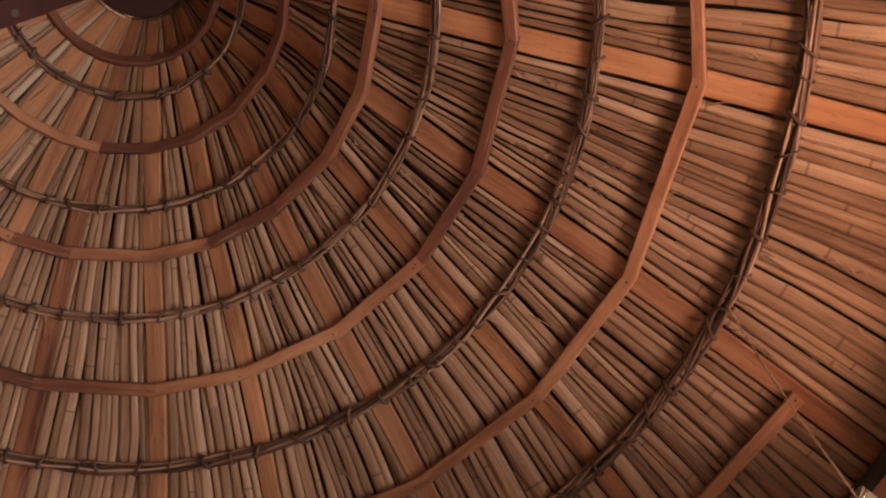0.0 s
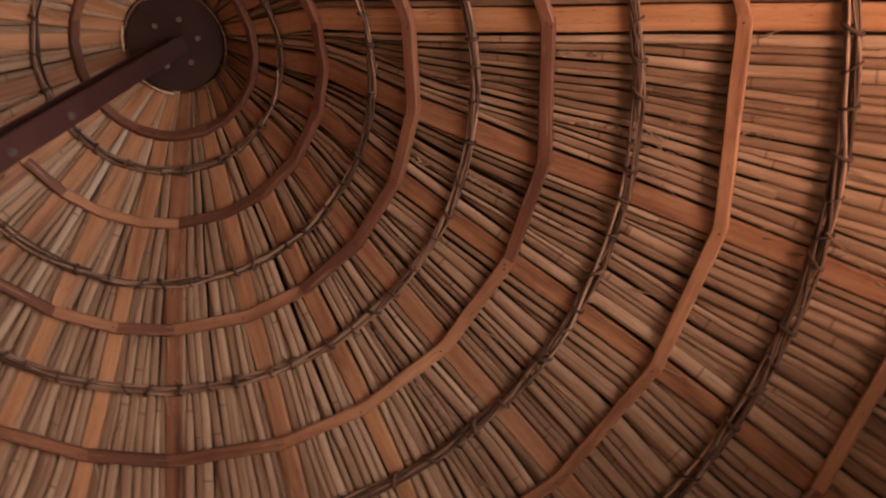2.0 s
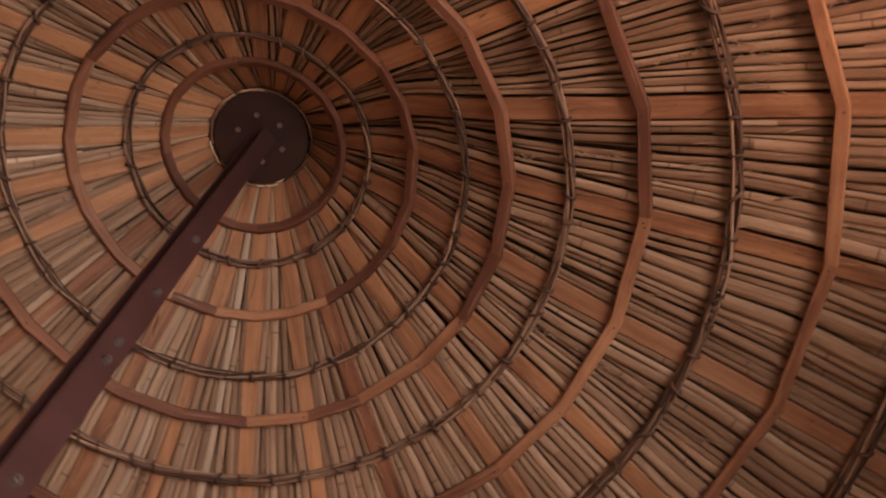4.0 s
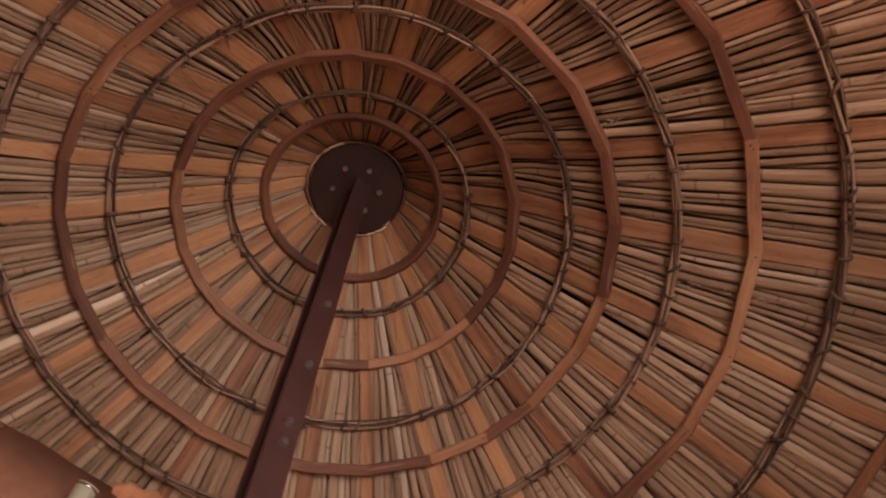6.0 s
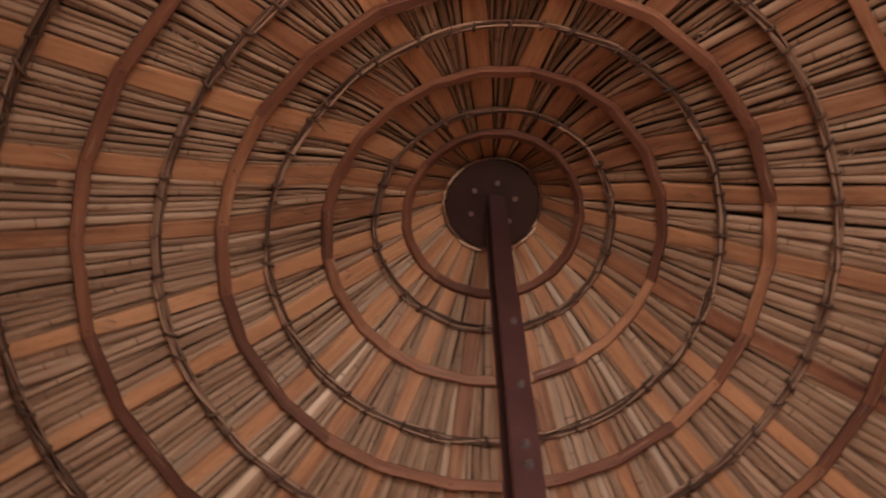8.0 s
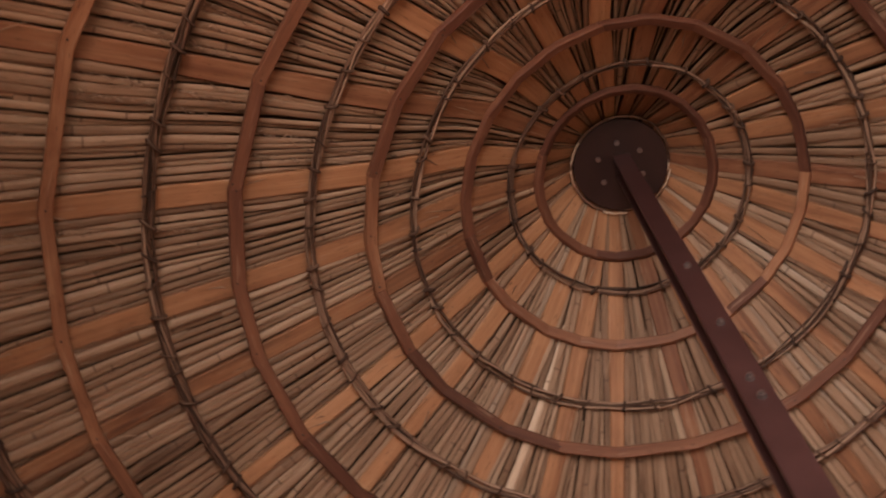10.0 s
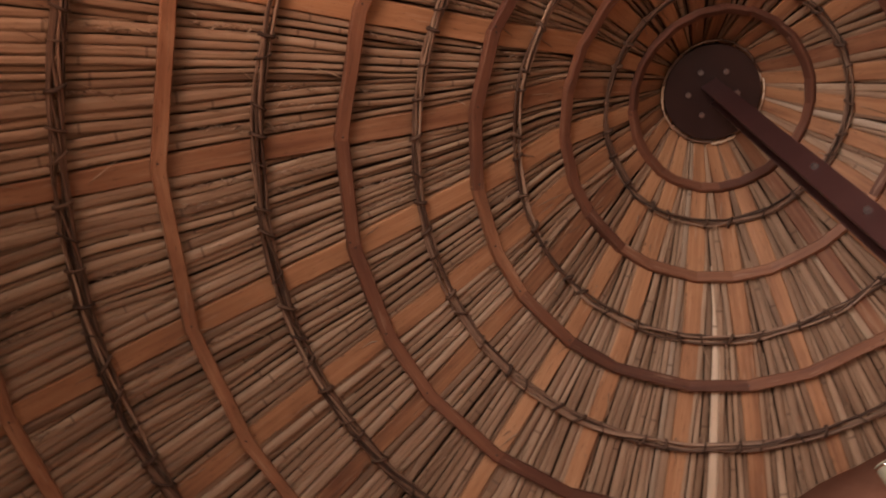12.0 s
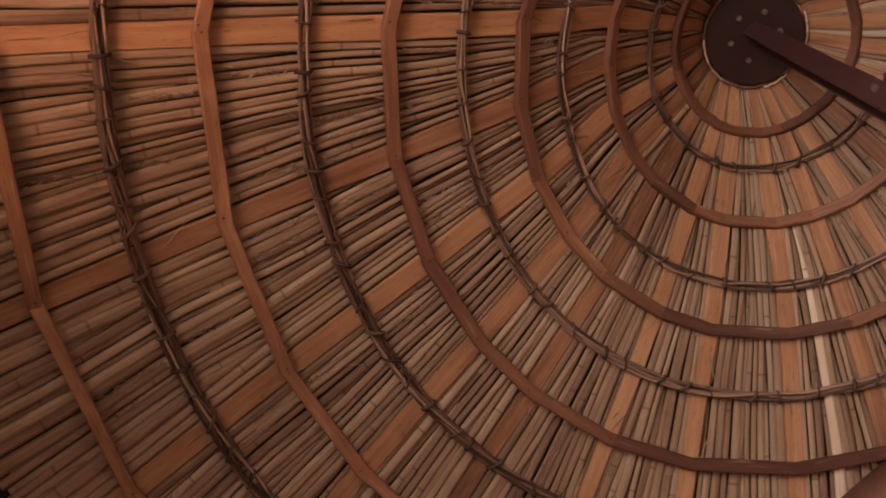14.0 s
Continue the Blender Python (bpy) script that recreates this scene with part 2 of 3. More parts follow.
def strip(path, normals, widths, thick, off=0.0, chamfer=0.003):
    """A sawn board along path, with narrow chamfers on its four long edges."""
    n = len(path)
    verts, uvs, faces = [], [], []
    s = 0.0
    for i in range(n):
        t = (path[min(i + 1, n - 1)] - path[max(i - 1, 0)]).normalized()
        side = t.cross(normals[i]).normalized()
        nn = side.cross(t).normalized()
        if i:
            s += (path[i] - path[i - 1]).length
        w, c = widths[i] / 2, chamfer
        for x, y in ((-w + c, 0), (w - c, 0), (w, c), (w, thick - c), (w - c, thick), (-w + c, thick), (-w, thick - c), (-w, c)):
            verts.append(path[i] + side * x + nn * y)
            uvs.append((s + off, off * 2 + x + y))
    for i in range(n - 1):
        for k in range(8):
            a, b = i * 8 + k, i * 8 + (k + 1) % 8
            faces.append((a, b, b + 8, a + 8))
    faces.append(tuple(range(8))[::-1])
    faces.append(tuple((n - 1) * 8 + k for k in range(8)))
    return verts, faces, uvs


def roof_normal(th, r):
    a, b = on_roof(th, r - 0.02), on_roof(th, r + 0.02)
    t = (b - a).normalized()
    tang = Vector((-math.cos(radians(th)), -math.sin(radians(th)), 0))
    nn = t.cross(tang)
    return (nn if nn.z > 0 else -nn).normalized()


def box(bm, lo, hi):
    m = Matrix.Translation((Vector(lo) + Vector(hi)) / 2) @ Matrix.Diagonal((*(Vector(hi) - Vector(lo)), 1))
    return bmesh.ops.create_cube(bm, size=1, matrix=m)["verts"]


def disc(bm, r, h, m, segments=24):
    bmesh.ops.create_cone(bm, cap_ends=True, segments=segments, radius1=r, radius2=r, depth=h, matrix=m)


# ---------------------------------------------------------------- ground, floor, walls
bm = bmesh.new()
bmesh.ops.create_grid(bm, x_segments=40, y_segments=40, size=400)
ground = part("ground", bm, M_GROUND, None)
ground.location.z = -0.15
tagged(ground, "dry sandy ground round the hut", "ground", kind="structure")
bm = bmesh.new()
disc(bm, 2.5, 0.15, Matrix.Translation((0, 0, -0.072)), 64)
floor = part("floor", bm, M_FLOOR, None)
tagged(floor, "worn red-brown earthen floor inside the hut", "floor", kind="structure")

# wall made thick so its jambs cut slanting light near the rim
WALL_IN, WALL_OUT = 2.16, 2.62
# first: enlarged for the lamps; second: an unseen doorway added to let in fill
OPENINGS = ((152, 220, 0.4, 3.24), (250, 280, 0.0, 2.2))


def wall_top(th):
    return roof_z(WALL_IN / warp(th)) - 0.005


def ring_wall():
    """The round wall as pieces between and over its openings."""
    bm = bmesh.new()
    step = 2
    for th in range(0, 360, step):
        spans = [(0.0, None)]
        for a, b, lo, hi in OPENINGS:
            if a <= th < b:
                spans = [(0.0, lo)] if lo > 0 else []
                spans.append((hi, None))
        for lo, hi in spans:
            tops = [wall_top(th) if hi is None else hi, wall_top(th + step) if hi is None else hi]
            v = []
            for r in (WALL_IN, WALL_OUT):
                for t, top in ((th, tops[0]), (th + step, tops[1])):
                    v.append(bm.verts.new(polar(t, r, lo)))
                    v.append(bm.verts.new(polar(t, r, top - (r - WALL_IN) * 0.5 if hi is None else top)))
            for f in ((0, 1, 3, 2), (4, 6, 7, 5), (1, 5, 7, 3), (0, 2, 6, 4), (0, 4, 5, 1), (2, 3, 7, 6)):
                bm.faces.new([v[i] for i in f])
    bmesh.ops.remove_doubles(bm, verts=bm.verts, dist=0.0005)
    return part("wall_round", bm, M_PLASTER, None)


tagged(ring_wall(), "round red-brown mud-plastered wall under the roof", "wall", kind="structure")

# The straight cross wall, whose top is fitted to the roof.
CROSS_N, CROSS_D = 20.5, 0.988


def cross_wall():
    bm = bmesh.new()
    n = polar(CROSS_N, 1, 0)
    u = Vector((-n.y, n.x, 0))
    half = math.sqrt(2.15 ** 2 - (CROSS_D + 0.2) ** 2)
    rows = []
    for i in range(61):
        s = -half + 2 * half * i / 60
        row = []
        for d in (CROSS_D, CROSS_D + 0.2):
            p = n * d + u * s
            r = math.hypot(p.x, p.y)
            th = math.degrees(math.atan2(-p.x, p.y))
            top = roof_z(r / warp(th)) + 0.012 + 0.012 * noise.noise(Vector((s * 9, d, 0)))
            for k in range(13):
                z = top * k / 12
                row.append(bm.verts.new(p + Vector((0, 0, z)) + n * 0.006 * noise.noise(Vector((s * 3, z * 3, d)))))
        rows.append(row)
    for a, b in zip(rows, rows[1:]):
        for k in range(12):
            bm.faces.new((a[k], b[k], b[k + 1], a[k + 1]))
            bm.faces.new((a[13 + k], a[14 + k], b[14 + k], b[13 + k]))
        bm.faces.new((a[12], b[12], b[25], a[25]))
    ob = part("wall_cross", bm, M_RED_PLASTER, None)
    ob.data.polygons.foreach_set("use_smooth", [True] * len(ob.data.polygons))
    return ob


cross = tagged(cross_wall(), "straight red mud-plastered cross wall rising to the reeds", "wall", kind="structure")

# plaster smeared over the reed ends along its top
smear_v, smear_f = [], []
for i in range(121):
    th = 6.0 + 17.0 * i / 120
    base = CROSS_D / math.cos(radians(th - CROSS_N)) / warp(th) + 0.02
    reach = 0.042 * math.sin(math.pi * i / 120) ** 0.5 + 0.025 * noise.noise(Vector((th * 0.45, 0, 8))) + 0.016 * noise.noise(Vector((th * 1.3, 0, 8))) + 0.012 * noise.noise(Vector((th * 3.7, 0, 8)))
    for k in range(6):
        f = k / 5
        smear_v.append(on_roof(th, base - (0.022 + max(0.004, reach)) * f, 0.004 + 0.022 * f ** 3 + 0.004 * noise.noise(Vector((th * 0.9, f * 3, 2)))))
for i in range(120):
    for k in range(5):
        a = i * 6 + k
        smear_f.append((a, a + 6, a + 7, a + 1))
smear = mesh_object("plaster_smear", smear_v, smear_f, M_SMEAR, cross, None, label="orange plaster smeared over the reeds")
smear.modifiers.new("thickness", "SOLIDIFY").thickness = 0.012

# ---------------------------------------------------------------- area lamps added in the openings, in place of sky light
def daylight_fill(th, z, wide, high, target, watts, colour, spread):
    lamp = new("daylight_fill", bpy.data.lights.new("daylight_fill", "AREA"))
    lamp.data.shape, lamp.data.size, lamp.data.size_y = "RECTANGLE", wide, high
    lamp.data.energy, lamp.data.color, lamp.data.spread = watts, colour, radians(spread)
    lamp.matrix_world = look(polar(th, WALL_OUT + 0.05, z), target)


# stand-in for sky light, set low and narrow to favour the far side
daylight_fill(195.0, 1.45, 1.5, 2.0, (0.0, 1.4, 3.35), 22.0, (1.0, 0.82, 0.77), 80)
# added fill lamp in the unseen doorway, evens out the roof
daylight_fill(265.0, 1.1, 1.2, 2.1, (-0.2, 0.5, 1.1), 7.5, (1.0, 0.78, 0.73), 105)
# added orange lamp, imitates bounce off sunlit ground to brighten the near rim
daylight_fill(187.5, 2.1, 2.5, 0.6, polar(187.5, 2.02, 3.46), 9.8, (1.0, 0.48, 0.30), 50)

# ---------------------------------------------------------------- roof
roof = tagged(new("roof"), "conical hut roof of brown reeds, planks and twig hoops", "roof", kind="structure")
roof.location = (0, 0, 0)
rng = random.Random(4)

# each rafter plank: its angle where r is 0.9, and by how many degrees it swings for each metre outwards
RAFTERS = ((3, 0), (15.5, 0), (33.0, -2), (46.4, 0), (59.8, 0), (75.8, -3), (88, -2), (101, 0), (111.7, 0), (125.2, 0), (141, 0), (158.2, 0), (180, 0), (201.2, 0), (219.6, 0), (234.4, 0), (249.6, 0), (263.8, 4), (277.2, 4), (294.6, 3), (307.4, 4), (321, 2), (337, 5), (350, 0))
PLANKS = tuple(p[0] for p in RAFTERS)
SWING = dict(RAFTERS)
W_RINGS = (0.257, 0.479, 0.741, 1.082, 1.505, 1.93)
T_RINGS = (0.353, 0.630, 0.900, 1.285, 1.713)

# thatch above the reeds, the outer skin; its dark colour stands for shade in the gaps
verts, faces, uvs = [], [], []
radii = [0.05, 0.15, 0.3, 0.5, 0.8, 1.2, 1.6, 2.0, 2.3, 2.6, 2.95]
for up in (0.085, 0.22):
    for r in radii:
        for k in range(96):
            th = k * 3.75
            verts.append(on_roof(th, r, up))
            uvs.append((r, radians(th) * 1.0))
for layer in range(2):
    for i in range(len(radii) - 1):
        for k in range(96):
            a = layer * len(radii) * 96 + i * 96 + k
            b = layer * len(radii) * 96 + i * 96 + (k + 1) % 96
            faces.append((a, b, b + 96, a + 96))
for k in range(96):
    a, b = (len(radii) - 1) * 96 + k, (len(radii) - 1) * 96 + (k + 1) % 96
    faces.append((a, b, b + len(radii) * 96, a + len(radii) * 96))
mesh_object("thatch", verts, faces, M_THATCH, roof, uvs, label="thatch behind the reeds, darkened as shade in the gaps")

# rafter planks
RS = [0.14 + (EAVE - 0.02 - 0.14) * i / 18 for i in range(19)]


def plank_width(r):
    return min(0.060, 0.017 + 0.098 * r, 2 * math.pi * r / 24 * 0.93)


for th in PLANKS:
    w = rng.uniform(0.88, 1.10) * (1 - 0.25 * max(0.0, math.cos(radians(th - 45))) - 0.24 * max(0.0, math.cos(radians(th - 300))))
    fine = [0.14 + (EAVE - 0.02 - 0.14) * i / 54 for i in range(55)]
    sway = [math.degrees(0.0022 * noise.noise(Vector((r * 4, th, 1))) / r) if r > 0.3 else 0 for r in fine]
    path = [on_roof(lean(th, r, SWING[th]) + e, r, 0.024 + 0.002 * noise.noise(Vector((r * 3, th, 4)))) for r, e in zip(fine, sway)]
    norm = [roof_normal(lean(th, r, SWING[th]), r) for r in fine]
    wide = [plank_width(r) * (1 + (w - 1) * min(1.0, max(0.0, (r - 0.25) / 0.4))) * (1 + 0.05 * noise.noise(Vector((r * 9, th, 2))) + 0.03 * noise.noise(Vector((r * 31, th, 3)))) for r in fine]
    v, f, uv = strip(path, norm, wide, 0.022, rng.uniform(0, 40))
    # red-brown wood; at 15.5 its dark tone also carries the post's shadow
    red = th in (15.5, 141, 219.6, 249.6, 294.6)
    mesh_object("plank", v, f, M_PLANK_RED if red else M_PLANK, roof, uv, smooth=False, label="dark red-brown plank" if red else "")

# reeds between the planks, more of them the wider the gap grows
loose = []
count = 0
for i, th0 in enumerate(PLANKS):
    span = (PLANKS[(i + 1) % len(PLANKS)] - th0) % 360

    sparse = max(0.0, -math.cos(radians(th0 + span / 2 - 15))) ** 0.5

    def gap(r):
        """Where the gap between two planks starts, and its width, in degrees."""
        a, b = lean(th0, r, SWING[th0]), lean(th0 + span, r, SWING[PLANKS[(i + 1) % len(PLANKS)]])
        far = max(0.0, math.cos(radians(th0 + span / 2 - 45))) * min(1.0, max(0.0, (r - 0.25) / 0.4))
        right = max(0.0, math.cos(radians(th0 + span / 2 - 300))) * min(1.0, max(0.0, (r - 0.25) / 0.4))
        edge = math.degrees(plank_width(r) / 2 / r) * (0.9 - 0.24 * far - 0.2 * right + 0.28 * sparse)
        return a + edge, b - a - 2 * edge

    turn = (th0 + span / 2 - 25 + 180) % 360 - 180
    close = max(0.0, math.cos(radians(max(-90, min(90, 1.5 * turn)))))
    broad = 1 + 0.15 * close + 0.3 * max(0.0, math.cos(radians(th0 + span / 2 - 285)))
    n = max(4, round(radians(gap(1.7)[1]) * 1.7 / (0.0208 * broad)))
    pitch = [max(0.008, 0.0075 + 0.0088 * r) * broad for r in RS]
    present = [max(1, min(n, int(radians(gap(r)[1]) * r / p))) for r, p in zip(RS, pitch)]
    order = sorted(range(n), key=lambda k: ((k + 0.5) * 0.618034 + i * 0.37) % 1.0)
    rank = {k: j for j, k in enumerate(order)}
    ends = []
    for k in range(n):
        ok = [r for r, c in zip(RS, present) if c > rank[k]]
        ends.append(max(0.15, (ok[0] if ok else 1.6) - 0.12))
    size = [rng.choice((0.6, 0.85, 1.0, 1.1, 1.35)) * rng.uniform(0.9, 1.1) for k in range(n)]
    if th0 == 46.4:
        size = [max(x, 0.9) for x in size]

    def share(r):
        """The middle and the width of each reed, as shares of the gap at the radius r."""
        w = []
        for k in range(n):
            f = min(1.0, max(0.0, (r - ends[k] + 0.02) / 0.3)) if ends[k] > 0.16 else 1.0
            w.append(size[k] * f * f * (3 - 2 * f))
        total, done, out = sum(w), 0.0, []
        for x in w:
            out.append(((done + x / 2) / total, x / total))
            done += x
        return out

    shares = [share(r) for r in RS]
    mids = [[s[k][0] for s in shares] for k in range(n)]
    wides = [[s[k][1] for s in shares] for k in range(n)]
    final = share(0.9)
    pale_one = min(range(n), key=lambda k: abs(th0 + span * final[k][0] - 54.4) + 3 * (ends[k] > 0.55))
    for k in range(n):
        a0, r_end = ends[k], EAVE + rng.uniform(-0.03, 0.03)
        lift = 0.030 + 0.006 * (k % 2) + rng.uniform(-0.003, 0.003)
        cuts = [(a0, r_end)]
        if r_end - a0 > 0.9 and rng.random() < 0.2:
            c = rng.uniform(a0 + 0.35, r_end - 0.35)
            cuts = [(a0, c + 0.02), (c - 0.02, r_end)]
        flat = rng.uniform(0.32, 0.52) + 0.08 * sparse
        loosen = rng.uniform(0.03, 0.34)
        fill = rng.uniform(0.89, 1.06)
        flat, fill = flat * (1 - 0.2 * close), fill * (1 - 0.07 * close)
        pale = th0 == 46.4 and k == pale_one
        bleached = not pale and close > 0.1 and ends[k] < 0.6 and rng.random() < 0.07
        if pale:
            lift, fill, flat, cuts = 0.022, 1.4, 0.4, [(a0, r_end)]
        for j, (a, b) in enumerate(cuts):
            m = max(6, int((b - a) / 0.1))
            rad, path, norm = [], [], []
            wob = rng.uniform(0, 100)
            for q in range(m + 1):
                r = a + (b - a) * q / m
                g0, gw = gap(r)
                wide = float(np.interp(r, RS, wides[k]))
                half = 0.5 * radians(gw) * r * wide * fill
                half *= 1 + 0.07 * min(1.0, max(0.0, (r - 1.0) / 0.5))
                half *= 1 - sparse * loosen * min(1.0, max(0.0, (1.95 - r) / 0.9))
                head = max(0.0, 1 - (r - a) / 0.3) if (j == 0 and a > 0.16) else 0.0
                bend = 0.3 * gw * wide * noise.noise(Vector((r * 1.7, wob, 0)))
                tuck = 0.016 * head + 0.005 * j
                th = g0 + gw * float(np.interp(r, RS, mids[k])) + bend
                path.append(on_roof(th, r, lift + tuck + 0.003 * noise.noise(Vector((r * 3, wob, 5)))))
                norm.append(roof_normal(th, r))
                rad.append(max(0.002, half * (1 + 0.08 * noise.noise(Vector((r * 7, wob, 9))))))
            v, f, uv = cane(path, norm, rad, flat, rng.uniform(0, 60))
            if pale:
                mesh_object("reed", v, f, M_PALE, roof, uv, smooth=False, label="pale straw-coloured reed")
            elif bleached:
                mesh_object("reed", v, f, M_BLEACHED, roof, uv, smooth=False, label="bleached grey reed")
            elif 100 <= (th % 360) <= 285 and count < 296:
                mesh_object("reed", v, f, M_REED, roof, uv, smooth=False)
                count += 1
            else:
                loose.append((v, f, uv))
verts, faces, uvs = [], [], []
for v, f, uv in loose:
    o = len(verts)
    verts += v
    uvs += uv
    faces += [tuple(i + o for i in q) for q in f]
tagged(mesh_object("reeds", verts, faces, M_REED, roof, uvs, smooth=False), kind="stuff")

# frayed fibres and bits of leaf sheath on the reeds
verts, faces, uvs = [], [], []
for q in range(900):
    th, r = rng.uniform(0, 360), math.sqrt(rng.uniform(0.1, 4.4))
    ln, sk = rng.uniform(0.02, 0.09), rng.gauss(0, 0.25)
    up = rng.uniform(0.016, 0.026)
    path, norm = [], []
    for e in range(4):
        f = e / 3 - 0.5
        rr = max(0.2, r + ln * f)
        path.append(on_roof(th + math.degrees(sk * ln * f / r), rr, up - 0.006 * f * f * 4 + 0.004 * rng.uniform(-1, 1)))
        norm.append(Vector((0, 0, 1)))
    v, f, uv = tube(path, norm, [0.0012, rng.uniform(0.001, 0.003), 0.0015, 0.0006], 4, 0.5, rng.uniform(0, 60))
    o = len(verts)
    verts += v
    uvs += uv
    faces += [tuple(i + o for i in t) for t in f]
tagged(mesh_object("straw", verts, faces, M_REED, roof, uvs), kind="stuff")

# ragged leaf sheaths still hanging along some of the reeds
verts, faces, uvs = [], [], []
for line in range(90):
    th = rng.choice((rng.uniform(120, 240), rng.uniform(120, 240), rng.uniform(120, 240), rng.uniform(0, 360)))
    r0 = rng.uniform(0.55, 1.9)
    long = rng.uniform(0.10, 0.42)
    for q in range(int(long / 0.006)):
        r = r0 + long * rng.random()
        if r > EAVE - 0.05:
            continue
        t0 = th + math.degrees(rng.gauss(0, 0.0035) / r)
        if min(abs((lean(p, r, w) - t0 + 180) % 360 - 180) for p, w in RAFTERS) < math.degrees(0.038 / r):
            continue
        ln, skew = rng.uniform(0.006, 0.020), rng.gauss(0, 0.5)
        path = []
        for e in range(3):
            g = e / 2 - 0.5
            path.append(on_roof(t0 + math.degrees(skew * ln * g / r), r + ln * g, 0.028 - rng.uniform(0.0, 0.007)))
        v, f, uv = tube(path, [Vector((0, 0, 1))] * 3, [0.0006, rng.uniform(0.0007, 0.0018), 0.0005], 4, 0.4, rng.uniform(0, 60))
        o = len(verts)
        verts += v
        uvs += uv
        faces += [tuple(i + o for i in t) for t in f]
tagged(mesh_object("leaf_sheath", verts, faces, M_SHEATH, roof, uvs), kind="stuff")

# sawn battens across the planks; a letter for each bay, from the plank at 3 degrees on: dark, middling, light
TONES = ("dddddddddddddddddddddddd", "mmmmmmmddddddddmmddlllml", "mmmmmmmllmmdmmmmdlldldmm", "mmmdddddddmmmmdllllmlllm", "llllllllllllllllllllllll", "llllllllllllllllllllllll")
bm = bmesh.new()
disc(bm, 0.0028, 0.004, Matrix.Identity(4), 8)
nail_mesh = bpy.data.meshes.new("nail")
bm.to_mesh(nail_mesh)
bm.free()
nail_mesh.materials.append(M_DARK)
for k, r in enumerate(W_RINGS):
    i = 0
    while i < len(PLANKS):
        if k == 5 and 158 <= PLANKS[i] < 219:
            i += 1
            continue
        take = 1
        while k < 5 and take < 3 and i + take < len(PLANKS) and TONES[k][i + take] == TONES[k][i]:
            take += 1
        if k == 4:
            take = min(take, 1 + i % 2)
        at = [(i + q) % 24 for q in range(take + 1)]
        ths = [lean(PLANKS[a] + (360 if i + q >= 24 else 0), r, RAFTERS[a][1]) for q, a in enumerate(at)]
        drop = (0.001, -0.001, -0.003, -0.005, -0.007, -0.007)[k]
        pts = [on_roof(t, r, drop) for t in ths]
        nor = [roof_normal(t, r) for t in ths]
        d0, d1 = (pts[1] - pts[0]).normalized() * 0.008, (pts[-1] - pts[-2]).normalized() * 0.008
        step = 0.0025 * (i % 2) + 0.0015 * (i % 3)
        path = [p + n * step for p, n in zip(pts, nor)]
        path[0], path[-1] = path[0] - d0, path[-1] + d1
        wide = 0.043 * (0.66, 0.70, 0.76, 0.80, 0.80, 0.82)[k] * rng.uniform(0.94, 1.05)
        long, lean_to, widths = [], [], []
        for a, b, na, nb in zip(path, path[1:], nor, nor[1:]):
            for q in range(6):
                long.append(a.lerp(b, q / 6))
                lean_to.append(na.lerp(nb, q / 6).normalized())
        long.append(path[-1])
        lean_to.append(nor[-1])
        own = rng.uniform(0, 90)
        for q, p in enumerate(long):
            inward = Vector((p.x, p.y, 0)).normalized()
            if 0 < q < len(long) - 1:
                long[q] = p + inward * 0.0016 * noise.noise(Vector((q * 0.7, own, 1)))
            widths.append(wide * (1 + 0.10 * noise.noise(Vector((q * 0.45, own, 2))) + 0.06 * noise.noise(Vector((q * 1.7, own, 3)))))
        v, f, uv = strip(long, lean_to, widths, 0.023 - drop - step, rng.uniform(0, 40))
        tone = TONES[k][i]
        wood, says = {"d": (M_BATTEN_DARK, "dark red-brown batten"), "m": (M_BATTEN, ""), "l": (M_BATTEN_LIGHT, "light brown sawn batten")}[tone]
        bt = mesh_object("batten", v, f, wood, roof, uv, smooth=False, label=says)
        if k > 1:
            for p, n in zip(path, nor):
                nl = new("nail", nail_mesh)
                nl.parent = bt
                nl.matrix_basis = Matrix.Translation(p - n * 0.0005 + d0 * rng.uniform(1.2, 2.4)) @ n.to_track_quat("Z", "Y").to_matrix().to_4x4()
        i += take

